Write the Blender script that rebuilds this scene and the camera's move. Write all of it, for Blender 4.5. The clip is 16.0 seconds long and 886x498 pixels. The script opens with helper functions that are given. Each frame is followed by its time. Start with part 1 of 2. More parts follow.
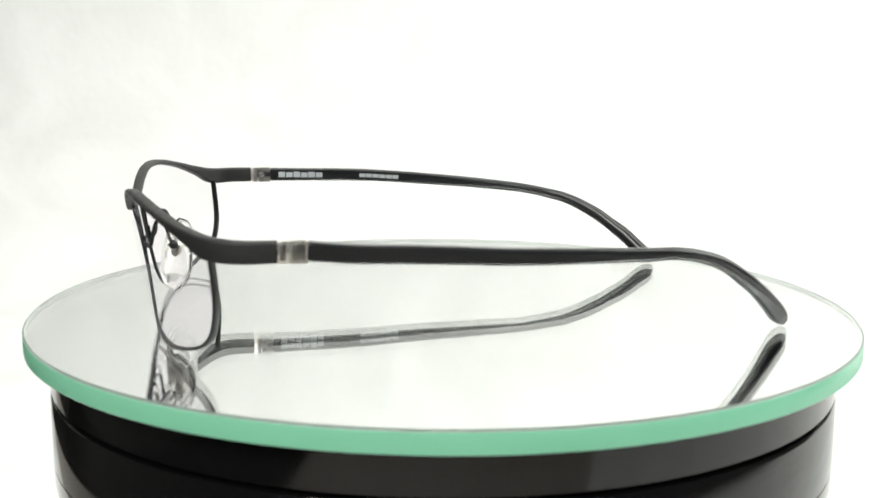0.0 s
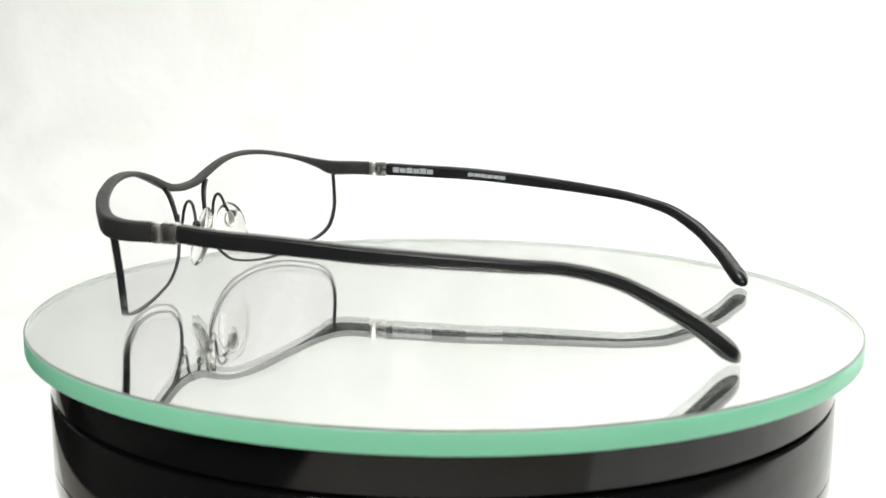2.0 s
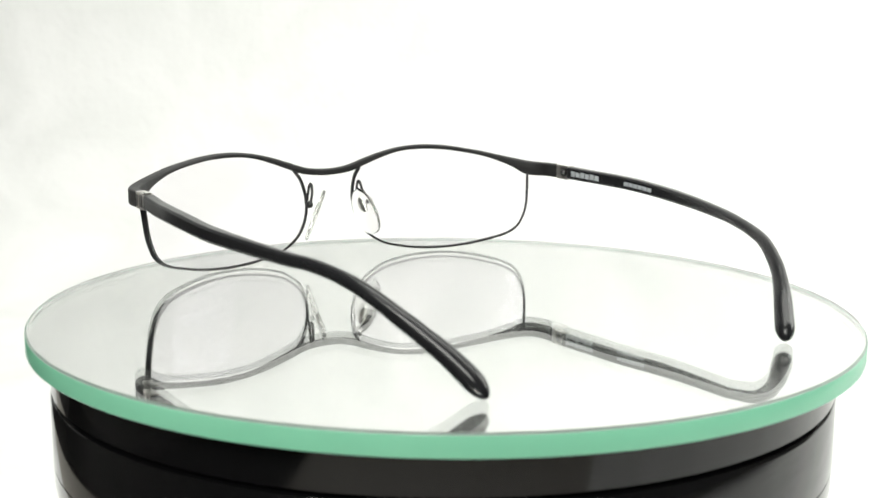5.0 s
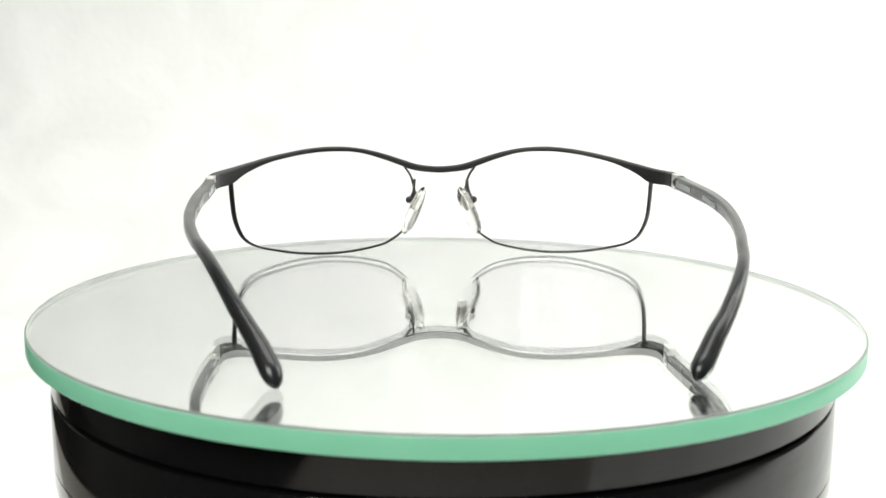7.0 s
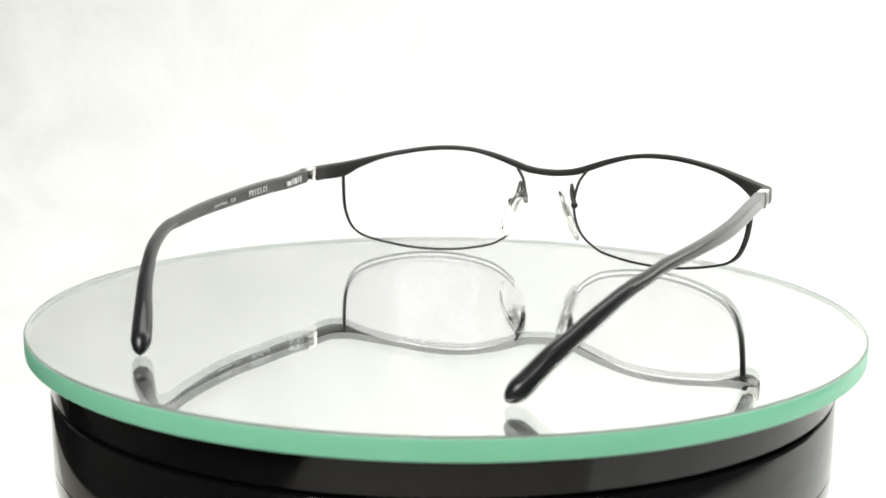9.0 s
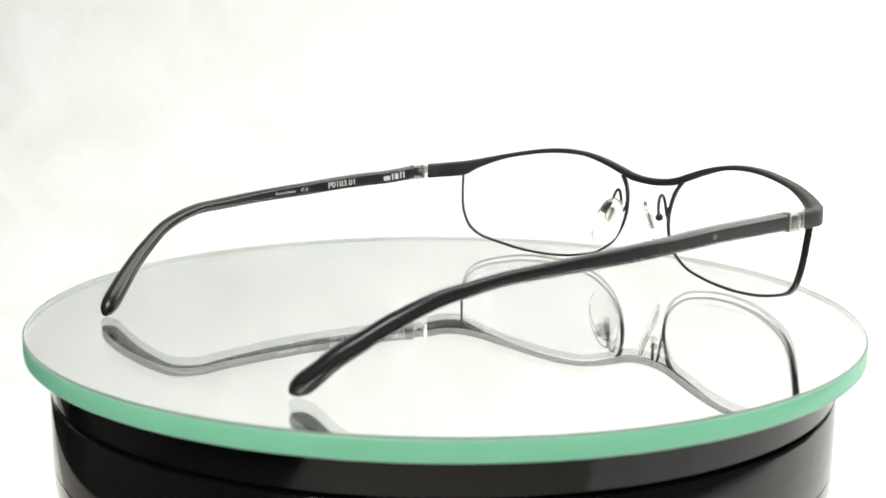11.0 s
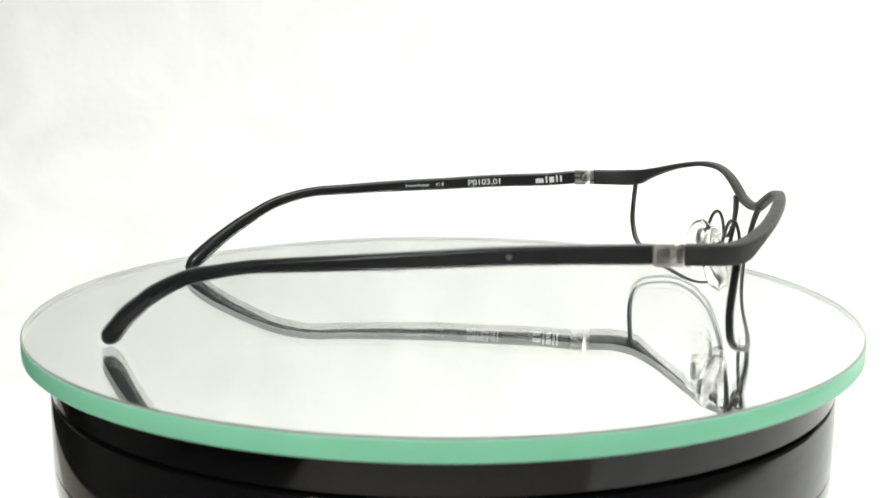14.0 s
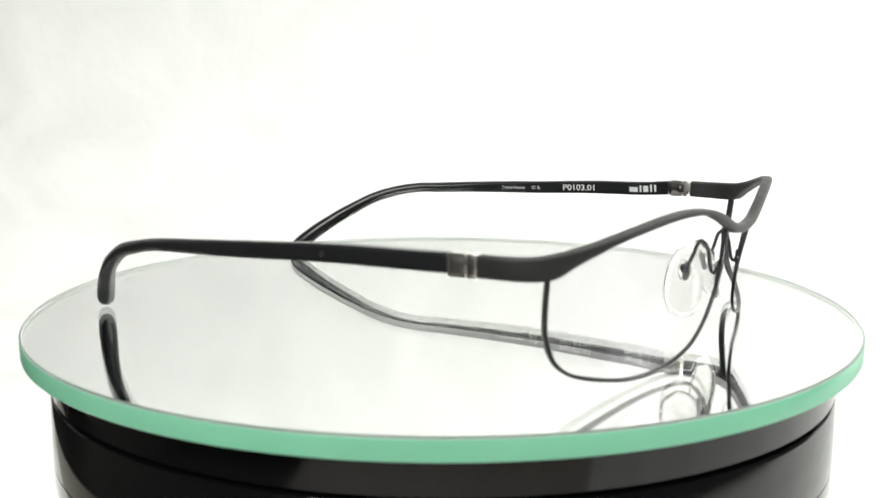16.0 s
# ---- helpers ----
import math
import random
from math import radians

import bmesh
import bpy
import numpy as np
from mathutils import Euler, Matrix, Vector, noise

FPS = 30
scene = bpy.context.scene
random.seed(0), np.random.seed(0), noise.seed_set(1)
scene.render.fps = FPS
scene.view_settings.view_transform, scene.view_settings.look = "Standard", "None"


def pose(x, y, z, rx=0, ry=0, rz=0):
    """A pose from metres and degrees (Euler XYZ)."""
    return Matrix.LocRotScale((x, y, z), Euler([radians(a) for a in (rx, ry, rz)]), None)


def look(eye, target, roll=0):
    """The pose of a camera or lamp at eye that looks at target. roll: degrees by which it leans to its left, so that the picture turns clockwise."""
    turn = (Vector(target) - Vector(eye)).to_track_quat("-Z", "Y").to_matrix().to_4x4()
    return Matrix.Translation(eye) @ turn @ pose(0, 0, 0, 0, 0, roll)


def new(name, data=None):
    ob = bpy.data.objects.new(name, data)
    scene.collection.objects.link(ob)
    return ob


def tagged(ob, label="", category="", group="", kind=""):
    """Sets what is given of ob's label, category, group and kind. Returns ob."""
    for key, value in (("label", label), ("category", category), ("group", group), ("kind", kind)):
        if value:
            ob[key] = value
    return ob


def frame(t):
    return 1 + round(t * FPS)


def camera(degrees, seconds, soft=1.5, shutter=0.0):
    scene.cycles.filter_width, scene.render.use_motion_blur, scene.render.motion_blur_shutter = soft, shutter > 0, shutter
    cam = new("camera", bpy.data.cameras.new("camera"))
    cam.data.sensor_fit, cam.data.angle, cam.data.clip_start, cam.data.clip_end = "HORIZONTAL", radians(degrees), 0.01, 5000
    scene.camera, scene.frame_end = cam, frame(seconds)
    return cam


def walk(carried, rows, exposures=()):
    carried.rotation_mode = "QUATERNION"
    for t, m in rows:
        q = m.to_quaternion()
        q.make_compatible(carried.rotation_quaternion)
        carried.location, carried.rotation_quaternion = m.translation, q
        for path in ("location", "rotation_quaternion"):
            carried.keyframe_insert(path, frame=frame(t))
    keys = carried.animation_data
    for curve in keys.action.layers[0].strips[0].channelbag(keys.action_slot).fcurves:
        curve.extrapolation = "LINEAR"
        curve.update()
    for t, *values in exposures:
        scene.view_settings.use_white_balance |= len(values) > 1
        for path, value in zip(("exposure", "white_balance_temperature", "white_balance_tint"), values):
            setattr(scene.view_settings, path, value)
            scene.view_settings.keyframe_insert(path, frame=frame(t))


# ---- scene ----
# The camera stands still on a low stand before the turntable.
EYE = Vector((0.0, -0.29018, 0.06525))
YAW, PITCH, ROLL = -0.0487, -9.9388, 0.366
AIM = EYE + Vector((math.sin(radians(YAW)) * math.cos(radians(PITCH)),
                    math.cos(radians(YAW)) * math.cos(radians(PITCH)), math.sin(radians(PITCH))))
cam = camera(42.5, 16.0)
cam.data.dof.use_dof, cam.data.dof.focus_distance, cam.data.dof.aperture_fstop = True, 0.315, 26.0
walk(cam, [(0.0, look(EYE, AIM, ROLL)), (16.0, look(EYE, AIM, ROLL))])

# ---- light ----
world = bpy.data.worlds.new("room_air")
scene.world = world
world.use_nodes = True
world.node_tree.nodes["Background"].inputs["Color"].default_value = (1.0, 0.99, 0.97, 1)
world.node_tree.nodes["Background"].inputs["Strength"].default_value = 0.03


def softbox(name, eye, target, width, height, watts, colour=(1, 1, 1)):
    data = bpy.data.lights.new(name, "AREA")
    data.shape, data.size, data.size_y, data.energy, data.color = "RECTANGLE", width, height, watts, colour
    ob = new(name, data)
    ob.matrix_world = look(eye, target)
    return ob


softbox("softbox_overhead", (0.3, 0.05, 1.0), (0.16, 0.64, 0.5), 1.15, 0.7, 11.2, (0.98, 0.99, 0.94))
softbox("softbox_side", (0.96, 0.24, 0.52), (0.2, 0.65, 0.1), 0.7, 0.6, 7.3, (0.98, 0.99, 0.935))
softbox("softbox_front", (-0.35, -1.0, 0.75), (0.0, 0.0, 0.0), 0.7, 0.5, 13.6, (0.98, 0.99, 0.935))
scene.view_settings.exposure = -0.13


# ---- materials ----
def material(name, colour, rough=0.5, metal=0.0, **more):
    m = bpy.data.materials.new(name)
    m.use_nodes = True
    b = m.node_tree.nodes["Principled BSDF"]
    b.inputs["Base Color"].default_value = (*colour, 1)
    b.inputs["Roughness"].default_value = rough
    b.inputs["Metallic"].default_value = metal
    for key, value in more.items():
        b.inputs[key.replace("_", " ")].default_value = value
    return m


def mottled(m, scale, low, high, socket="Roughness", bump=0.0, fine=0.0, distort=0.0):
    """Lets a noise drive a socket between low and high, and gives a fine relief."""
    nt = m.node_tree
    b = nt.nodes["Principled BSDF"]
    where = nt.nodes.new("ShaderNodeTexCoord")
    n = nt.nodes.new("ShaderNodeTexNoise")
    n.inputs["Scale"].default_value, n.inputs["Detail"].default_value = scale, 5
    n.inputs["Distortion"].default_value = distort
    nt.links.new(where.outputs["Object"], n.inputs["Vector"])
    r = nt.nodes.new("ShaderNodeValToRGB")
    lo = low if isinstance(low, tuple) else (low,) * 3
    hi = high if isinstance(high, tuple) else (high,) * 3
    r.color_ramp.elements[0].position, r.color_ramp.elements[1].position = 0.3, 0.7
    r.color_ramp.elements[0].color, r.color_ramp.elements[1].color = (*lo, 1), (*hi, 1)
    nt.links.new(n.outputs["Fac"], r.inputs["Fac"])
    nt.links.new(r.outputs["Color"], b.inputs[socket])
    if bump:
        f = nt.nodes.new("ShaderNodeTexNoise")
        f.inputs["Scale"].default_value, f.inputs["Detail"].default_value = fine, 4
        nt.links.new(where.outputs["Object"], f.inputs["Vector"])
        k = nt.nodes.new("ShaderNodeBump")
        k.inputs["Strength"].default_value, k.inputs["Distance"].default_value = bump, 0.2 / fine
        nt.links.new(f.outputs["Fac"], k.inputs["Height"])
        nt.links.new(k.outputs["Normal"], b.inputs["Normal"])
    return m


def clear(name, tint, low, high, gloss=(1, 1, 1)):
    """Clear sheet: light passes straight on, a faint gloss grows from low to high towards grazing."""
    m = bpy.data.materials.new(name)
    m.use_nodes = True
    nt = m.node_tree
    nt.nodes.remove(nt.nodes["Principled BSDF"])
    out = nt.nodes["Material Output"]
    t, g, f, mix, rng = (nt.nodes.new(k) for k in ("ShaderNodeBsdfTransparent", "ShaderNodeBsdfGlossy", "ShaderNodeLayerWeight", "ShaderNodeMixShader", "ShaderNodeMapRange"))
    t.inputs["Color"].default_value = (*tint, 1)
    g.inputs["Color"].default_value, g.inputs["Roughness"].default_value = (*gloss, 1), 0.0
    f.inputs["Blend"].default_value = 0.2
    rng.inputs["To Min"].default_value, rng.inputs["To Max"].default_value = low, high
    nt.links.new(f.outputs["Facing"], rng.inputs["Value"])
    nt.links.new(rng.outputs[0], mix.inputs[0])
    nt.links.new(t.outputs[0], mix.inputs[1])
    nt.links.new(g.outputs[0], mix.inputs[2])
    nt.links.new(mix.outputs[0], out.inputs[0])
    return m


def glass(name, tint, ior=1.5, rough=0.0):
    m = bpy.data.materials.new(name)
    m.use_nodes = True
    nt = m.node_tree
    nt.nodes.remove(nt.nodes["Principled BSDF"])
    g = nt.nodes.new("ShaderNodeBsdfGlass")
    g.inputs["Color"].default_value, g.inputs["Roughness"].default_value, g.inputs["IOR"].default_value = (*tint, 1), rough, ior
    nt.links.new(g.outputs[0], nt.nodes["Material Output"].inputs[0])
    return m


BACKDROP = mottled(material("white_backdrop_fabric", (0.84, 0.84, 0.83), 0.9), 11.0, (0.775, 0.78, 0.77), (0.87, 0.87, 0.865), "Base Color", 0.3, 45.0, 1.0)
ROOM = mottled(material("room_plaster", (0.4, 0.39, 0.37), 0.85), 2.0, (0.28, 0.27, 0.26), (0.33, 0.32, 0.305), "Base Color", 0.2, 40.0)
CEILING = mottled(material("ceiling_paint", (0.7, 0.7, 0.68), 0.9), 1.5, (0.62, 0.62, 0.6), (0.7, 0.7, 0.68), "Base Color", 0.2, 60.0)
FLOORING = mottled(material("dark_floor", (0.1, 0.09, 0.08), 0.6), 4.0, (0.06, 0.055, 0.05), (0.11, 0.1, 0.09), "Base Color", 0.2, 40.0)
TABLETOP = mottled(material("pale_table_laminate", (0.44, 0.41, 0.38), 0.5), 6.0, (0.40, 0.375, 0.34), (0.48, 0.455, 0.415), "Base Color", 0.1, 80.0)
MATTE = mottled(material("matte_black_metal", (0.022, 0.022, 0.022), 0.5, Specular_IOR_Level=0.45), 900.0, 0.45, 0.58, "Roughness", 0.06, 9000.0)
WIRE = mottled(material("black_lacquered_wire", (0.015, 0.015, 0.016), 0.35), 700.0, 0.3, 0.42)
ACETATE = mottled(material("dark_grey_acetate", (0.017, 0.0175, 0.0195), 0.23, Specular_IOR_Level=0.5), 150.0, 0.21, 0.26)
STEEL = mottled(material("satin_nickel", (0.86, 0.84, 0.81), 0.3, 1.0), 300.0, 0.26, 0.34)
SATIN = mottled(material("grey_satin_steel", (0.27, 0.265, 0.255), 0.38, 1.0), 300.0, 0.34, 0.42)
DARKSTEEL = material("dark_joint_steel", (0.12, 0.12, 0.12), 0.35, 0.9)
PRINT = mottled(material("white_print", (0.78, 0.8, 0.8), 0.5), 2500.0, (0.68, 0.7, 0.7), (0.82, 0.83, 0.83), "Base Color")
FAINT = mottled(material("faint_grey_print", (0.5, 0.53, 0.55), 0.5), 2500.0, (0.43, 0.46, 0.48), (0.55, 0.58, 0.6), "Base Color")
LENS = clear("coated_lens", (0.986, 0.978, 0.988), 0.004, 0.02, (0.9, 0.85, 1.0))
SILICONE = glass("clear_silicone", (0.985, 0.985, 0.978), 1.4, 0.1)
PLATE = glass("clear_float_glass", (0.996, 1.0, 0.997), 1.5)
SILVER = material("silvered_backing", (0.985, 0.992, 0.987), 0.0, 1.0)
def translucent(m, colour, share, through_tint=(0.75, 1.0, 0.88), through_share=0.35):
    """Lets part of the light through a finely ground surface."""
    nt = m.node_tree
    t, mix = nt.nodes.new("ShaderNodeBsdfTranslucent"), nt.nodes.new("ShaderNodeMixShader")
    t.inputs["Color"].default_value, mix.inputs[0].default_value = (*colour, 1), share
    nt.links.new(nt.nodes["Principled BSDF"].outputs[0], mix.inputs[1])
    nt.links.new(t.outputs[0], mix.inputs[2])
    see, both = nt.nodes.new("ShaderNodeBsdfTransparent"), nt.nodes.new("ShaderNodeMixShader")
    see.inputs["Color"].default_value, both.inputs[0].default_value = (*through_tint, 1), through_share
    nt.links.new(mix.outputs[0], both.inputs[1])
    nt.links.new(see.outputs[0], both.inputs[2])
    nt.links.new(both.outputs[0], nt.nodes["Material Output"].inputs[0])
    return m


EDGE = mottled(material("green_ground_glass_edge", (0.3, 0.87, 0.55), 0.14), 60.0, (0.262, 0.735, 0.49), (0.295, 0.785, 0.53), "Base Color", 0.03, 900.0)
EDGE = translucent(EDGE, (0.66, 0.9, 0.78), 0.36, (0.92, 1.0, 0.96), 0.05)
ARRIS = mottled(material("green_grey_arris", (0.33, 0.58, 0.43), 0.3), 90.0, (0.34, 0.44, 0.385), (0.4, 0.5, 0.44), "Base Color")
ARRIS = translucent(ARRIS, (0.8, 0.9, 0.85), 0.4, (0.97, 1.0, 0.98), 0.45)
# Near-white colour that puts the far edge's brightness into an added liner.
BRIGHT_LINER = mottled(material("white_edge_liner", (0.7, 0.76, 0.73), 0.4), 80.0, (0.84, 0.87, 0.855), (0.89, 0.92, 0.905), "Base Color")
BLACK = mottled(material("glossy_black_plastic", (0.005, 0.005, 0.0055), 0.07), 40.0, 0.05, 0.1)
# The groove's shade is put into this matte near-black.
GROOVE_SHADE = material("painted_groove_shade", (0.004, 0.004, 0.004), 0.8)

MM = 0.001


# ---- mesh helpers ----
def part(name, bm, mat, parent=None, label="", smooth=True, orient=True):
    if orient:
        bmesh.ops.recalc_face_normals(bm, faces=bm.faces[:])
    me = bpy.data.meshes.new(name)
    bm.to_mesh(me)
    bm.free()
    me.materials.append(mat)
    if smooth:
        for f in me.polygons:
            f.use_smooth = True
        me.set_sharp_from_angle(angle=radians(38))
    ob = new(name, me)
    ob.parent = parent
    if label:
        ob["label"] = label
    return ob


def loft(sections, closed=False, caps=True):
    """A skin over rings of points that all have the same number of points."""
    bm = bmesh.new()
    rings = [[bm.verts.new(q) for q in s] for s in sections]
    n = len(rings[0])
    pairs = list(zip(rings, rings[1:])) + ([(rings[-1], rings[0])] if closed else [])
    for a, b in pairs:
        for i in range(n):
            bm.faces.new((a[i], a[(i + 1) % n], b[(i + 1) % n], b[i]))
    if caps and not closed:
        bm.faces.new(rings[0][::-1])
        bm.faces.new(rings[-1])
    return bm


def superellipse(w, h, power, count=24):
    """Points (across, up) of a rounded rectangle of full size w by h."""
    pts = []
    for i in range(count):
        a = 2 * math.pi * (i + 0.5) / count
        c, s = math.cos(a), math.sin(a)
        r = (abs(c) ** power + abs(s) ** power) ** (-1 / power)
        pts.append((r * c * w / 2, r * s * h / 2))
    return pts


def rounded(w, h, r, steps=3):
    """Points (across, up) of a rectangle with round corners."""
    r = min(r, 0.49 * w, 0.49 * h)
    pts = []
    for cx, cy, a0 in ((w / 2 - r, h / 2 - r, 0), (r - w / 2, h / 2 - r, 90), (r - w / 2, r - h / 2, 180), (w / 2 - r, r - h / 2, 270)):
        for k in range(steps + 1):
            a = radians(a0 + 90 * k / steps)
            pts.append((cx + r * math.cos(a), cy + r * math.sin(a)))
    return pts


def chamfered(w, h, cut, soft):
    """Points of a rectangle with its corners cut off, every edge of it rounded by soft."""
    cut, soft = min(cut, 0.2 * min(w, h)), min(soft, 0.44 * min(w, h))
    a, b = w / 2 - soft, h / 2 - soft
    cut = min(cut, 0.6 * a, 0.6 * b)
    less, tilt = 0.7 * cut, math.degrees(math.atan(0.7))
    eight = [(a, b - cut), (a - less, b), (less - a, b), (-a, b - cut), (-a, cut - b), (less - a, -b), (a - less, -b), (a, cut - b)]
    faces = [0, tilt, 90, 180 - tilt, 180, 180 + tilt, 270, 360 - tilt, 360]
    pts = []
    for k, (x, y) in enumerate(eight):
        turns = (faces[k], (faces[k] + faces[k + 1]) / 2, faces[k + 1])
        arc = [(x + soft * math.cos(radians(d)), y + soft * math.sin(radians(d))) for d in turns]
        nx, ny = eight[k - 1] if k % 2 == 0 else eight[(k + 1) % 8]
        far = math.hypot(nx - x, ny - y)
        step = min(0.25, 0.3 * far) / max(far, 1e-6)
        end = arc[0] if k % 2 == 0 else arc[2]
        rest = (end[0] + (nx - x) * step, end[1] + (ny - y) * step)
        pts += [rest] + arc if k % 2 == 0 else arc + [rest]
    return pts


def smooth_path(keys, count):
    """Catmull-Rom through rows of numbers, evenly in length of the first three."""
    K = np.array(keys, float)
    K = np.vstack([2 * K[0] - K[1], K, 2 * K[-1] - K[-2]])
    fine = []
    for i in range(1, len(K) - 2):
        for u in np.linspace(0, 1, 24, endpoint=False):
            a, b, c, d = K[i - 1:i + 3]
            fine.append(0.5 * (2 * b + (c - a) * u + (2 * a - 5 * b + 4 * c - d) * u * u + (3 * b - a - 3 * c + d) * u ** 3))
    fine = np.array(fine + [K[-2]])
    s = np.r_[0, np.cumsum(np.linalg.norm(np.diff(fine[:, :3], axis=0), axis=1))]
    at = np.linspace(0, s[-1], count)
    return np.stack([np.interp(at, s, fine[:, k]) for k in range(fine.shape[1])], 1)


def tube(keys, radius, count=40, sides=10):
    """A round wire through the points."""
    path = smooth_path(keys, count)
    tang = np.gradient(path, axis=0)
    up = Vector((0.3, 0.2, 1.0))
    rings = []
    for q, d in zip(path, tang):
        d = Vector(d).normalized()
        a = (up - d * up.dot(d)).normalized()
        up = a
        b = d.cross(a)
        rings.append([Vector(q) + radius * (math.cos(t) * a + math.sin(t) * b) for t in np.arange(sides) * 2 * math.pi / sides])
    return loft(rings)


def lathe(profile, count=160):
    """A body of revolution from rows (radius, z); open at neither end when it starts and ends at radius 0."""
    bm = bmesh.new()
    rings = []
    for r, z in profile:
        if r < 1e-9:
            rings.append([bm.verts.new((0, 0, z))])
        else:
            rings.append([bm.verts.new((r * math.cos(a), r * math.sin(a), z)) for a in np.arange(count) * 2 * math.pi / count])
    for a, b in zip(rings, rings[1:]):
        for i in range(count):
            j = (i + 1) % count
            if len(a) == 1 and len(b) > 1:
                bm.faces.new((a[0], b[j], b[i]))
            elif len(b) == 1 and len(a) > 1:
                bm.faces.new((a[i], a[j], b[0]))
            elif len(a) > 1:
                bm.faces.new((a[i], a[j], b[j], b[i]))
    return bm


def box(x0, x1, y0, y1, z0, z1, bevel=0.0):
    bm = bmesh.new()
    bmesh.ops.create_cube(bm, size=1, matrix=Matrix.LocRotScale(((x0 + x1) / 2, (y0 + y1) / 2, (z0 + z1) / 2), None, (x1 - x0, y1 - y0, z1 - z0)))
    if bevel:
        bmesh.ops.bevel(bm, geom=bm.edges[:], offset=bevel, segments=2, affect="EDGES", profile=0.5)
    return bm


# ---- the setting ----
TABLE = -0.105


def sweep():
    """A white sheet that lies on the table and rises behind the turntable in a soft bend, with faint folds."""
    bm = bmesh.new()
    prof = [(-0.15, 0.0), (-0.1, 0.0), (0.0, 0.0), (0.05, 0.0), (0.1, 0.0), (0.14, 0.0), (0.3, 0.0), (0.45, 0.0)]
    for k in range(1, 9):
        a = radians(90 * k / 8)
        prof.append((0.45 + 0.2 * math.sin(a), 0.2 - 0.2 * math.cos(a)))
    prof += [(0.655, 0.2 + 0.05 * k) for k in range(1, 26)]
    xs = np.r_[np.linspace(-1.0, 0.0, 60)[:-1], np.linspace(0, 1.3, 60)]
    rows = []
    for y, z in prof:
        row = []
        for x in xs:
            w = 0.006 * noise.noise(Vector((x * 2.2, z * 1.6, 3.0))) + 0.0025 * noise.noise(Vector((x * 7 + z * 3, z * 5, 9.0)))
            k = min(1.0, max(0.0, z / 0.25))
            if z == 0 and y < 0.0:
                y_ = y * (1 + 1.7 * min(1.0, max(0.0, (x - 0.02) / 0.3)))
            else:
                y_ = y
            # the sheet is cut narrow where it lies and wide where it hangs
            x_ = x if x > 0 else x * (float(np.interp(y, [0.0, 0.1, 0.35], [0.18, 0.22, 0.36])) + 1.6 * min(1.0, z / 0.14))
            row.append(bm.verts.new((x_, y_ + w * k, TABLE + z)))
        rows.append(row)
    for a, b in zip(rows, rows[1:]):
        for i in range(len(xs) - 1):
            bm.faces.new((a[i], a[i + 1], b[i + 1], b[i]))
    geo = bmesh.ops.extrude_face_region(bm, geom=bm.faces[:])
    for v in [g for g in geo["geom"] if isinstance(g, bmesh.types.BMVert)]:
        k = min(1.0, max(0.0, (v.co.z - TABLE) / 0.3))
        v.co += Vector((0, 0.002 * k, -0.002 * (1 - k)))
    return bm


tagged(part("backdrop", sweep(), BACKDROP), "white fabric photo backdrop curving up behind the turntable", "backdrop", kind="structure")
tagged(part("table_top", box(-0.2, 1.65, -0.75, 0.0, TABLE - 0.04, TABLE - 0.0025, 0.003), TABLETOP), "pale beige table top under the white backdrop", "table", kind="structure")
tagged(part("table_top", box(-0.31, 1.65, 0.0, 0.75, TABLE - 0.04, TABLE - 0.0025, 0.003), TABLETOP), "pale beige table top under the white backdrop", "table", kind="structure")
tagged(part("floor", box(-2.4, 2.4, -2.6, 1.6, -0.86, -0.8), FLOORING), "dark floor of the room", "floor", kind="structure")
tagged(part("ceiling", box(-2.4, 2.4, -2.6, 1.6, 1.8, 1.9), CEILING), "off-white ceiling", "ceiling", kind="structure")
for nm, lims in (("wall_north", (-2.4, 2.4, 1.6, 1.7)), ("wall_south", (-2.4, 2.4, -2.7, -2.6)), ("wall_west", (-2.5, -2.4, -2.7, 1.7)), ("wall_east", (2.4, 2.5, -2.7, 1.7))):
    tagged(part(nm, box(*lims, -0.86, 1.9), ROOM), "plain grey room wall", "wall", kind="structure")


# ---- the turntable ----
def turntable():
    base = tagged(new("turntable"), "glossy black plastic turntable base on the white backdrop", "turntable")
    base.location = (0, 0, TABLE)
    up = -TABLE
    ring = [(0, -5.05), (95.6, -5.05), (97.0, -5.35), (97.6, -6.05), (97.7, -13.6), (97.3, -14.0), (96.2, -14.15), (0, -14.15)]
    part("rotating_rim", lathe([(r * MM, z * MM + up) for r, z in ring]), BLACK, base, "thin glossy black upper rim")
    # A recessed ring, coloured as the shade in the gap.
    gap = [(0, -14.15), (95.6, -14.15), (95.6, -14.75), (0, -14.75)]
    part("groove", lathe([(r * MM, z * MM + up) for r, z in gap]), GROOVE_SHADE, base, "near-black ring that stands for the shade between rim and body")
    body = [(0, -14.75), (96.6, -14.75), (97.6, -15.0), (97.9, -15.6), (97.95, -31.1), (97.6, -31.2), (97.6, -31.5), (97.9, -31.6),
            (97.8, -36.0), (97.2, -40.0), (96.2, -43.5), (94.4, -47.0), (92.0, -49.5), (90.0, -51.5), (89.0, -54.0), (89.0, -103.5), (88.0, -104.9), (0, -104.9)]
    part("body", lathe([(r * MM, z * MM + up) for r, z in body]), BLACK, base)
    return base


RADIUS, TOP, THICK = 103.5, 0.35, 4.85


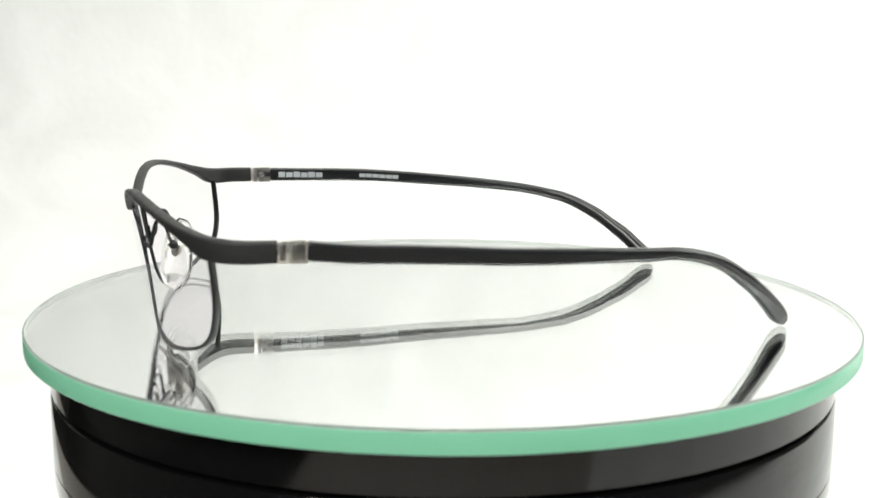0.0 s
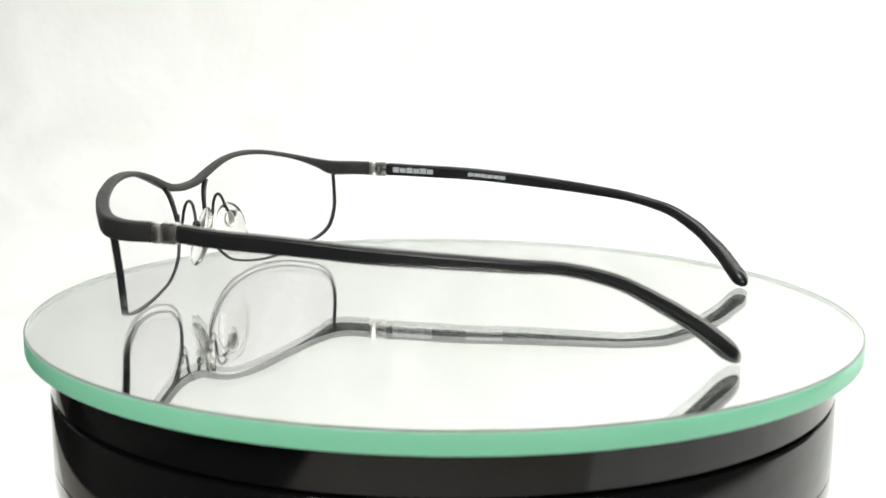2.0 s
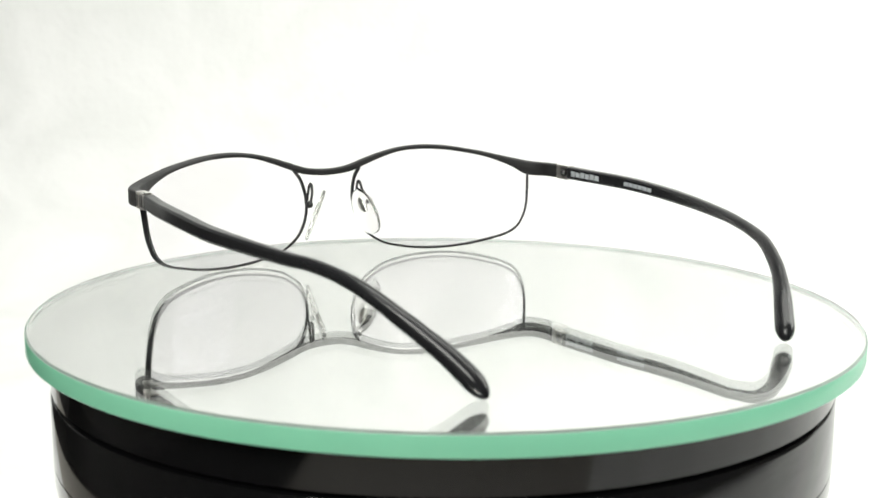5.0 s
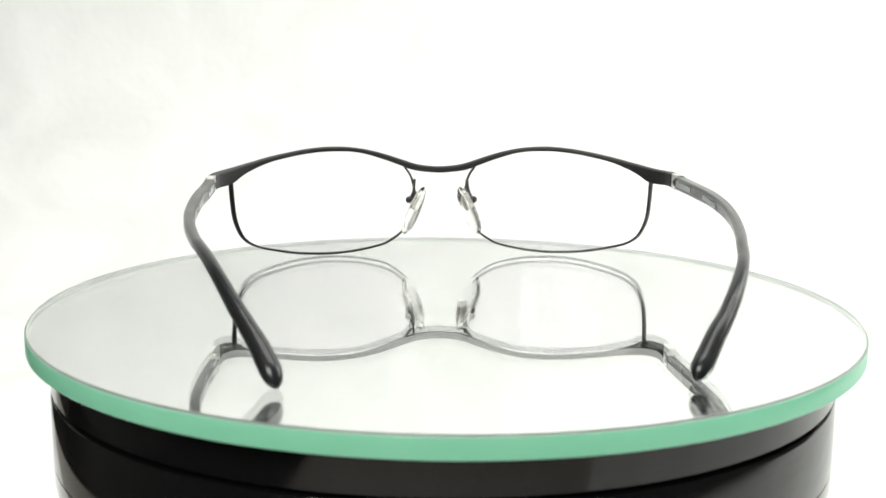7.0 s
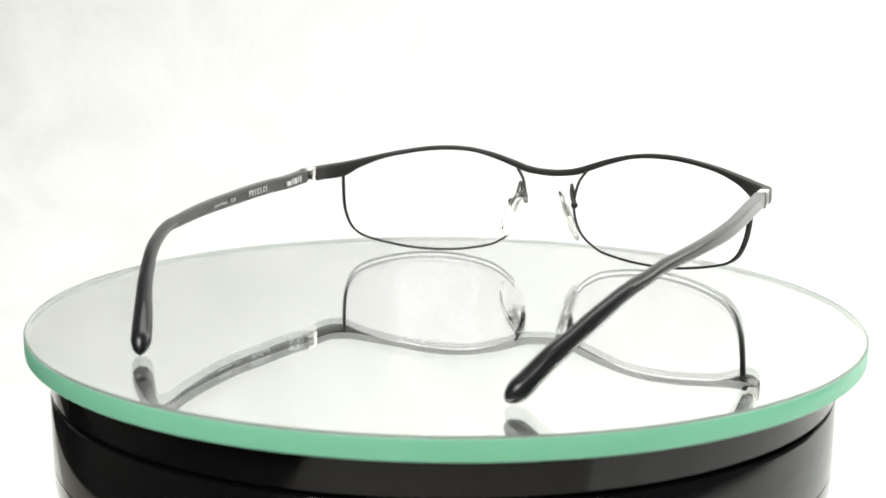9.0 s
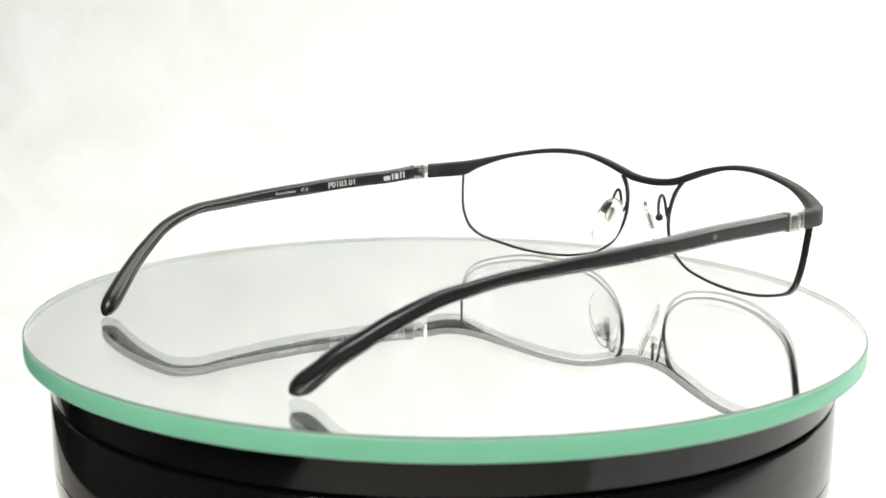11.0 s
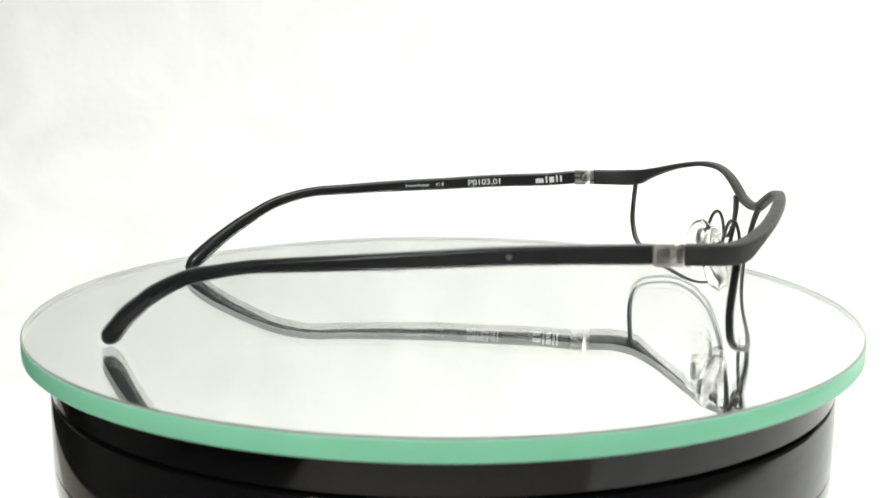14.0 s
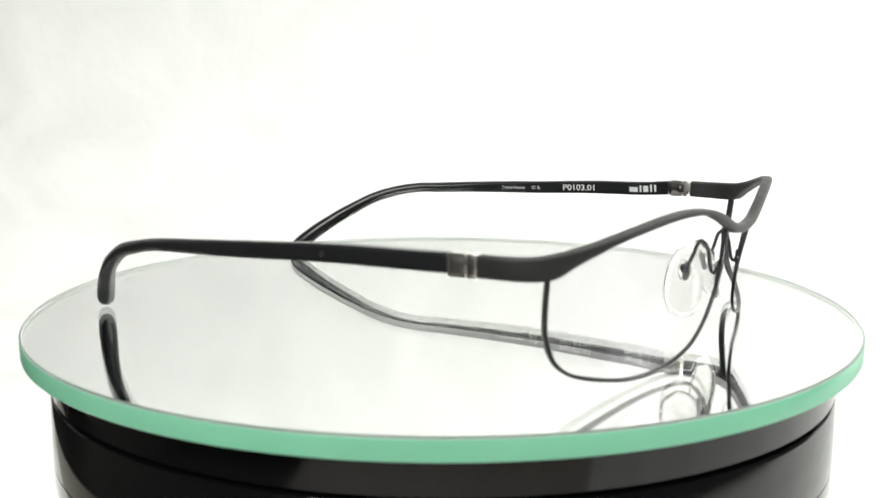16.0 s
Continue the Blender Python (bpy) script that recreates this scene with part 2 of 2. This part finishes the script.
def mirror_plate():
    plate = tagged(new("mirror_plate"), "round mirrored glass plate with green edge on the turntable", "mirror plate")
    sheet = bmesh.new()
    for z, up in ((TOP, 1), (TOP - THICK + 0.12, -1)):
        ring = [sheet.verts.new(((RADIUS - 0.42) * MM * math.cos(a), (RADIUS - 0.42) * MM * math.sin(a), z * MM)) for a in np.arange(256) * math.pi / 128]
        sheet.faces.new(ring[::up])
    part("glass", sheet, PLATE, plate, "clear glass sheet", False, False)
    edge = [(RADIUS - 0.04, TOP - 0.5), (RADIUS, TOP - 0.56), (RADIUS, TOP - THICK + 0.35), (RADIUS - 0.3, TOP - THICK + 0.02)]
    part("ground_edge", lathe([(r * MM, z * MM) for r, z in edge], 256), EDGE, plate, "green ground glass edge")
    # Added skin inside the edge: its pale colour imitates light seen through glass.
    inner = [(RADIUS - 0.2, TOP - 0.3), (RADIUS - 0.2, TOP - THICK + 0.2)]
    part("bright_liner", lathe([(r * MM, z * MM) for r, z in inner], 256), BRIGHT_LINER, plate, "added white liner that brightens the far glass edge")
    arris = [(RADIUS - 0.5, TOP + 0.01), (RADIUS - 0.02, TOP - 0.48)]
    part("arris", lathe([(r * MM, z * MM) for r, z in arris], 256), ARRIS, plate, "thin grey-green chamfer")
    back = [(0, TOP - THICK + 0.08), (RADIUS - 0.65, TOP - THICK + 0.08), (RADIUS - 0.65, TOP - THICK - 0.05), (0, TOP - THICK - 0.05)]
    part("silvering", lathe([(r * MM, z * MM) for r, z in back], 256), SILVER, plate, "silver mirror backing")
    return plate


# ---- the eyeglasses ----
EM = 0.0010055  # one unit of the drawing below, in metres
FRONT = [(0, 77.6), (9, 77.3), (20, 76.8), (30, 75.5), (38, 73.7), (46, 71.0), (54, 67.0), (58, 64.4), (61.6, 61.7), (64.5, 59.1), (67.3, 55.8)]
FRONT_FIT = np.polyfit([q[0] for q in FRONT] + [-q[0] for q in FRONT], [q[1] for q in FRONT] * 2, 8)


def curve_y(x):
    """How far forward the middle of the wrapped front stands at x."""
    return float(np.polyval(FRONT_FIT, x)) + float(np.interp(abs(x), [36, 48, 56, 63], [-0.2, 0.05, 0.5, 0.8]))


def lens_y(x, z):
    """The lens leans back towards its foot."""
    return curve_y(x) - 0.6 - 0.165 * (30 - z)


# x, forward, top and bottom of the brow bar, in mm
BROW = [(0, 28.0, 26.3), (4.6, 28.3, 26.6), (8.4, 29.05, 27.15), (12.7, 30.5, 28.7), (19, 32.5, 31.0), (26, 34.0, 32.9), (33.5, 34.6, 33.4),
        (41, 34.2, 33.0), (48, 33.1, 31.9), (53.5, 32.1, 30.7), (58, 31.1, 29.1), (61.6, 30.3, 27.3), (64.5, 29.6, 25.2)]
BROW_END = [(66.9, 56.4, 29.2, 24.6), (68.4, 52.2, 28.95, 24.5), (68.6, 45.9, 28.9, 24.6)]


def brow_bar(parent):
    half = [(x, curve_y(x), a, b) for x, a, b in BROW] + BROW_END
    half = [(x, y, a + float(np.interp(x, [0, 50, 62], [0.45, 0.35, 0])), b + float(np.interp(x, [0, 50, 60], [0.1, 0.15, 0]))) for x, y, a, b in half]
    # the right end is a little closer and higher
    right = half[:-3] + [(x - d, y + f, a + u, b + v) for (x, y, a, b), (d, f, u, v) in zip(half[-3:], ((-0.2, 0.4, 0.0, 0.2), (-0.3, 0.8, 0.2, 0.4), (-0.3, 1.1, 0.2, 0.3)))]
    keys = [(-x, y, a, b) for x, y, a, b in half[:0:-1]] + right
    path = smooth_path(keys, 150)
    tang = np.gradient(path[:, :2], axis=0)
    rings = []
    for (x, y, a, b), (dx, dy) in zip(path, tang):
        n = Vector((-dy, dx, 0)).normalized()
        depth = float(np.interp(abs(x), [0, 12, 30, 55, 66, 70], [2.2, 2.3, 2.5, 3.0, 2.9, 2.7]))
        rings.append([Vector((x, y, (a + b) / 2)) * EM + (n * u + Vector((0, 0, v))) * EM for u, v in rounded(depth, a - b, 0.62, 4)])
    return part("brow_bar", loft(rings), MATTE, parent, "matte black brow bar with dipped bridge")


RIM = [(64.5, 25.6), (64.1, 20), (63.5, 14.8), (62.3, 10.8), (60.7, 8.0), (57.8, 5.75), (53, 4.1), (45.5, 2.45), (38.5, 1.8), (33, 1.8),
       (26.3, 2.4), (18.8, 4.0), (15.3, 5.7), (12.0, 8.2), (10.1, 10.8), (8.7, 14.0), (8.0, 17.6), (8.1, 20.6), (8.8, 24), (9.7, 26.2), (11.3, 28.4)]


def rim_wire(parent, side):
    path = smooth_path([(x, 0, z) for x, z in RIM], 110)
    tang = np.gradient(path, axis=0)
    rings = []
    deep = np.interp(np.linspace(0, 1, len(path)), [0, 0.2, 0.45, 0.65, 0.85, 1], [1.7, 1.65, 1.1, 0.7, 0.9, 1.6])
    for q, d, depth in zip(path, tang, deep):
        x, z = q[0], q[2]
        slope = curve_y(x + 0.5) - curve_y(x - 0.5)
        out = Vector((-slope, 1, 0)).normalized()
        along = Vector((1, slope, 0)).normalized()
        inn = (along * (-d[2]) + Vector((0, 0, 1)) * d[0]).normalized()
        c = Vector((x, lens_y(x, z), z))
        ring = [c + out * u + inn * v for u, v in rounded(depth, 0.72, 0.2, 2)]
        rings.append([Vector((side * r.x, r.y, r.z)) * EM for r in ring])
    return part("rim_wire", loft(rings), WIRE, parent, "thin black metal lower rim")


def lens(parent, side):
    low = smooth_path([(x, 0, z) for x, z in RIM], 70)[:, [0, 2]]
    bar = np.array([(x, b + 0.15) for x, a, b in BROW if x > 12.0])
    high = np.stack([np.linspace(12.6, 63.9, 40), np.interp(np.linspace(12.6, 63.9, 40), bar[:, 0], bar[:, 1])], 1)
    loop = np.vstack([low, high])
    mid = np.array([36.5, 18.0])
    bm = bmesh.new()
    skins = []
    for shift in (-0.7, 0.7):
        rings = [[bm.verts.new((side * mid[0] * EM, (lens_y(*mid) + shift + 0.5) * EM, mid[1] * EM))]]
        for k in np.linspace(0.15, 1, 8):
            ring = []
            for q in loop:
                x, z = mid + (q - mid) * k
                ring.append(bm.verts.new((side * x * EM, (lens_y(x, z) + shift + 0.5 * (1 - k * k)) * EM, z * EM)))
            rings.append(ring)
        n = len(loop)
        for i in range(n):
            bm.faces.new((rings[0][0], rings[1][i], rings[1][(i + 1) % n]))
        for a, b in zip(rings[1:], rings[2:]):
            for i in range(n):
                bm.faces.new((a[i], a[(i + 1) % n], b[(i + 1) % n], b[i]))
        skins.append(rings[-1])
    for i in range(n):
        bm.faces.new((skins[0][i], skins[0][(i + 1) % n], skins[1][(i + 1) % n], skins[1][i]))
    ob = part("lens", bm, LENS, parent, "clear coated lens")
    ob.visible_shadow = False
    return ob


# forward, centre across, top, bottom, thickness of each temple
TEMPLE = {
    -1: [(40.0, 68.40, 28.68, 24.82, 3.00), (31.0, 68.60, 27.82, 24.07, 3.00), (19.6, 68.85, 27.40, 23.70, 3.00), (10.0, 68.65, 26.88, 23.26, 2.95),
        (0.0, 68.20, 26.18, 22.67, 2.85), (-9.8, 67.20, 25.71, 22.29, 2.75), (-20.6, 65.40, 25.13, 21.91, 2.66), (-32.9, 62.57, 24.37, 21.39, 2.63),
        (-39.3, 60.69, 24.05, 21.15, 2.69), (-46.1, 58.20, 22.88, 19.80, 2.74), (-53.0, 55.30, 20.62, 17.12, 2.89), (-60.4, 51.35, 16.49, 12.24, 3.30),
        (-64.8, 48.60, 13.53, 8.97, 3.70), (-68.7, 46.00, 10.70, 5.50, 4.20), (-72.7, 43.50, 7.22, 1.47, 4.45), (-75.4, 42.00, 4.00, -1.20, 4.00)],
    1: [(41.0, 68.50, 28.98, 25.12, 3.00), (31.8, 68.55, 28.75, 25.00, 3.00), (19.9, 68.60, 28.51, 24.81, 3.00), (10.2, 68.6, 28.12, 24.50, 2.95),
        (0.0, 68.2, 27.40, 23.89, 2.85), (-9.6, 67.15, 26.64, 23.21, 2.75), (-20.2, 65.3, 25.71, 22.49, 2.66), (-32.3, 62.4, 24.49, 21.51, 2.63),
        (-38.5, 60.55, 23.70, 20.80, 2.69), (-45.3, 58.70, 22.43, 19.36, 2.74), (-52.1, 56.10, 20.75, 17.25, 2.89), (-59.3, 52.30, 17.23, 12.97, 3.30),
        (-63.7, 49.20, 14.03, 9.47, 3.70), (-67.6, 45.90, 11.00, 5.80, 4.20), (-71.4, 42.50, 7.02, 1.27, 4.45), (-74.2, 40.00, 4.05, -1.15, 4.00)],
}


def temple_frame(y, side):
    """Centre, direction forward and thickness of a temple at y, drawn as if on the left."""
    T = np.array(TEMPLE[side])[::-1]
    at = lambda q, k: float(np.interp(q, T[:, 0], T[:, k]))
    c = lambda q: Vector((-at(q, 1), q, (at(q, 2) + at(q, 3)) / 2))
    return c(y), (c(y + 2) - c(y - 2)).normalized(), at(y, 4)


def temple(parent, side):
    keys = [(x, y, (a + b) / 2, a - b, w) for y, x, a, b, w in TEMPLE[side]]
    path = smooth_path(keys, 400)
    tang = np.gradient(path[:, :3], axis=0)
    s = np.r_[0, np.cumsum(np.linalg.norm(np.diff(path[:, :3], axis=0), axis=1))]
    cap = 4.4
    stops = np.r_[np.linspace(0, 1, 5), np.linspace(2, s[-1] - cap - 0.5, 110), s[-1] - cap + cap * np.sin(np.linspace(0, math.pi / 2, 14))]
    path = np.stack([np.interp(stops, s, path[:, k]) for k in range(path.shape[1])], 1)
    tang = np.stack([np.interp(stops, s, tang[:, k]) for k in range(3)], 1)
    rings = []
    for q, d, at in zip(path, tang, stops):
        d = Vector(d).normalized()
        across = d.cross(Vector((0, 0, 1))).normalized()
        up = across.cross(d)
        left = s[-1] - at
        k = 1.0 if left > cap else max(0.03, 1 - (1 - left / cap) ** 2.2) ** 0.5
        k *= 1.0 if at > 0.5 else 0.9 + 0.2 * at
        h = q[3] * math.hypot(d.x, d.y)
        cut, soft = (float(np.interp(at, [0, 45, 70, 92, 110], row)) for row in ([0.42, 0.5, 0.4, 0.3, 0.2], [0.12, 0.2, 0.7, 1.4, 1.9]))
        ring = [Vector(q[:3]) + (across * u + up * v) * k for u, v in chamfered(q[4], h, cut, soft)]
        rings.append([Vector((side * r.x, r.y, r.z)) * EM for r in ring])
    return part("temple", loft(rings), ACETATE, parent, "dark grey acetate temple with flared tip")


def hinge(parent, side):
    """A satin nickel link in two segments, open on its inner side over a dark joint."""
    def slab(x0, x1, y0, y1, z0, z1, bevel=0.2):
        a, b = sorted((side * x0, side * x1))
        return box(a * EM, b * EM, y0 * EM, y1 * EM, z0 * EM, z1 * EM, bevel * EM)
    h = part("hinge", slab(68.55, 71.1, 45.2, 47.3, 23.95, 28.45), STEEL, parent, "satin nickel hinge link")
    prof = [(68.5, 23.95), (71.1, 23.95), (71.1, 28.4), (68.5, 28.4), (68.5, 27.55), (70.1, 27.55), (70.1, 24.8), (68.5, 24.8)]
    bm = loft([[Vector((side * x, y, z)) * EM for x, z in prof] for y in (41.3, 44.95)])
    bmesh.ops.bevel(bm, geom=bm.edges[:], offset=0.2 * EM, segments=2, affect="EDGES")
    part("channel", bm, STEEL, h)
    # Added darker plates: the borders' highlight contrast is put into their colour.
    for y0, y1 in ((45.65, 46.85), (41.85, 44.4)):
        part("contrast_plate", slab(71.0, 71.14, y0, y1, 24.65, 27.7, 0.04), SATIN, h, "added grey satin plate that sets off the hinge's bright borders")
    part("frame_lip", slab(70.9, 71.25, 44.85, 45.15, 24.0, 28.4, 0.08), STEEL, h)
    bm = bmesh.new()
    bmesh.ops.create_uvsphere(bm, u_segments=20, v_segments=12, radius=1.2 * EM, matrix=Matrix.Translation((side * 69.3 * EM, 44.2 * EM, 26.15 * EM)))
    part("joint", bm, DARKSTEEL, h, "dark steel ball joint")
    h.location = Vector((-0.9, -0.3, 0.8) if side > 0 else (1.2, -1.4, 0.55)) * EM
    part("pin", slab(68.9, 69.7, 41.0, 45.3, 25.5, 26.8, 0.2), DARKSTEEL, h, "dark steel joint pin")
    return h


def nose_pad(parent, side):
    mir = lambda q: Vector((side * q[0], q[1] + 0.1, q[2])) * EM
    arm = part("pad_arm", tube([mir(q) for q in ((8.3, 74.4, 19.6), (8.5, 73.6, 18.2), (8.6, 72.8, 19.0), (8.4, 72.3, 22.0), (8.3, 71.6, 24.1), (8.3, 70.6, 24.8), (8.4, 69.6, 23.8), (8.8, 68.8, 21.4), (9.8, 68.0, 19.2))],
                                   0.42 * EM, 60), WIRE, parent, "looped black wire pad arm")
    a, b = sorted((side * 7.5, side * 8.3))
    part("solder_block", box(a * EM, b * EM, 74.1 * EM, 75.1 * EM, 18.9 * EM, 21.0 * EM, 0.22 * EM), WIRE, arm)
    bm = bmesh.new()
    bmesh.ops.create_uvsphere(bm, u_segments=16, v_segments=10, radius=1.1 * EM, matrix=Matrix.Translation(mir((10.2, 67.6, 18.9))))
    part("screw", bm, WIRE, arm, "round black pad screw")
    # the pad: an oval cushion that leans out towards its foot
    c = Vector((8.6, 67.0, 15.5))
    down = Vector((0.37, 0.06, -0.93)).normalized()
    wide = Vector((0.5, -0.86, 0.08))
    wide = (wide - down * wide.dot(down)).normalized()
    flat = down.cross(wide).normalized()
    def oval(lx, ly, lz, shift=0.0):
        rings = []
        for k in np.linspace(-1, 1, 17):
            s_ = math.sqrt(max(0.0004, 1 - abs(k) ** 2.4))
            w_ = 1.0 + 0.12 * k
            rings.append([mir(c + down * (k * lx) + wide * (u * s_ * w_) + flat * (v * (0.35 + 0.65 * s_) + shift))
                          for u, v in superellipse(2 * ly, 2 * lz, 2.3, 20)])
        return loft(rings)
    pad = part("nose_pad", oval(8.1, 4.3, 0.8), SILICONE, parent, "clear silicone nose pad")
    c = c - down * 2.6 + flat * 0.0
    part("pad_core", oval(2.6, 1.5, 0.4), STEEL, pad, "small metal core")
    return pad


def letters(text, parent, name, y0, y1, size_z, dz=0.0, label=""):
    """White print on the inner face of the left temple, from y0 to y1."""
    cu = bpy.data.curves.new(name, "FONT")
    cu.body, cu.size, cu.extrude = text, 1.0, 0.0
    cu.offset = 0.012
    tmp = new(name, cu)
    me = bpy.data.meshes.new_from_object(tmp.evaluated_get(bpy.context.evaluated_depsgraph_get()))
    bpy.data.objects.remove(tmp)
    co = np.array([v.co[:] for v in me.vertices])
    lo, hi = co.min(0), co.max(0)
    for v, q in zip(me.vertices, co):
        u = (q[0] - lo[0]) / (hi[0] - lo[0])
        y = y0 + (y1 - y0) * u
        c, d, w = temple_frame(y, -1)
        side = d.cross(Vector((0, 0, 1))).normalized()
        up = side.cross(d)
        z = ((q[1] - lo[1]) / (hi[1] - lo[1]) - 0.5) * size_z + dz
        v.co = (c + side * (w / 2 + 0.02) + up * z) * EM
    me.materials.append(PRINT)
    ob = new(name, me)
    ob.parent = parent
    ob["label"] = label or "white printed lettering"
    return ob


def print_bars(parent, name, side, blocks, label, ink=PRINT):
    """Plain white bars on the inner face of a temple; blocks of (y0, y1, z0, z1) about its middle line."""
    bm = bmesh.new()
    for y0, y1, z0, z1 in blocks:
        quad = []
        for y, z in ((y0, z0), (y1, z0), (y1, z1), (y0, z1)):
            c, d, w = temple_frame(y, side)
            across = d.cross(Vector((0, 0, 1))).normalized()
            up = across.cross(d)
            q = c + across * (w / 2 + 0.1) + up * z
            quad.append(bm.verts.new(Vector((-side * q.x, q.y, q.z)) * EM))
        bm.faces.new(quad)
    return part(name, bm, ink, parent, label, False)


def outer_dot(parent, y):
    """A small round inlay on the outer face of the right temple."""
    c, d, w = temple_frame(y, 1)
    across = d.cross(Vector((0, 0, 1))).normalized()
    bm = bmesh.new()
    turned = Matrix((across, d, across.cross(d))).transposed().to_4x4() @ Matrix.Rotation(radians(90), 4, "Y")
    bmesh.ops.create_cone(bm, cap_ends=True, segments=24, radius1=0.6 * EM, radius2=0.5 * EM, depth=0.12 * EM)
    bmesh.ops.transform(bm, matrix=Matrix.Translation((c - across * (w / 2 + 0.02)) * EM) @ turned, verts=bm.verts[:])
    bmesh.ops.scale(bm, vec=(-1, 1, 1), verts=bm.verts[:])
    return part("inlay", bm, SATIN, parent, "small round grey metal inlay")


def eyeglasses():
    g = tagged(new("eyeglasses"), "black metal half-brow eyeglasses with open dark temples on a mirror plate", "eyeglasses")
    brow_bar(g)
    for side in (-1, 1):
        rim_wire(g, side)
        lens(g, side)
        hinge(g, side)
        nose_pad(g, side)
    left, right = temple(g, -1), temple(g, 1)
    outer_dot(right, 13.5)
    letters("P0103.01", left, "model_number", 7.0, 16.9, 1.75)
    letters("Frame France", left, "origin_print", -12.5, -5.3, 0.9)
    letters("C E", left, "conformity_print", -3.1, -0.5, 0.95)
    # brand mark: five plain shapes
    print_bars(left, "brand_mark", -1, [(27.9, 30.4, -0.95, 0.45), (31.0, 31.55, -0.95, 1.05), (32.1, 33.6, -0.95, 0.8), (34.2, 34.75, -0.95, 1.1), (35.4, 36.0, -0.95, 1.0)], "plain white printed brand mark")
    print_bars(right, "name_print", 1, [(25.0 + 2.3 * k, 27.05 + 2.3 * k, -0.8, 0.7 + 0.2 * (k % 2)) for k in range(6)], "row of plain pale grey printed bars", FAINT)
    print_bars(right, "line_print", 1, [(1.0 + 2.1 * k, 2.9 + 2.1 * k, -0.6, 0.55) for k in range(6)], "row of plain pale grey printed bars", FAINT)
    return g


BASE = turntable()
MIRROR = mirror_plate()
GLASSES = eyeglasses()


def turn(t):
    """Degrees by which the turntable has come round at t seconds; its pace is a little uneven."""
    lag = np.interp(t, [0, 2, 4, 6.5, 9, 11.5, 13, 14, 15, 16], [0.35, 0.25, 0, -0.48, -0.55, -0.3, 0.25, 0.4, 0.18, 0.1])
    return -13.608 - 13.7 * (t - 8.0) + float(lag)


def motions():
    times = [0.5 * k for k in range(33)]
    tilt = Matrix.Rotation(math.atan(0.0046), 4, "Y") @ Matrix.Rotation(math.atan(0.0015), 4, "X")
    set_down = pose(0.00433, 0.00009, -0.0006, 0, 0, 4.82)
    walk(MIRROR, [(t, pose(0, 0, 0, 0, 0, turn(t)) @ Matrix.Translation((0.00072, 0, 0)) @ tilt) for t in times])
    walk(GLASSES, [(t, pose(0, 0, 0, 0, 0, turn(t)) @ set_down) for t in times])


motions()
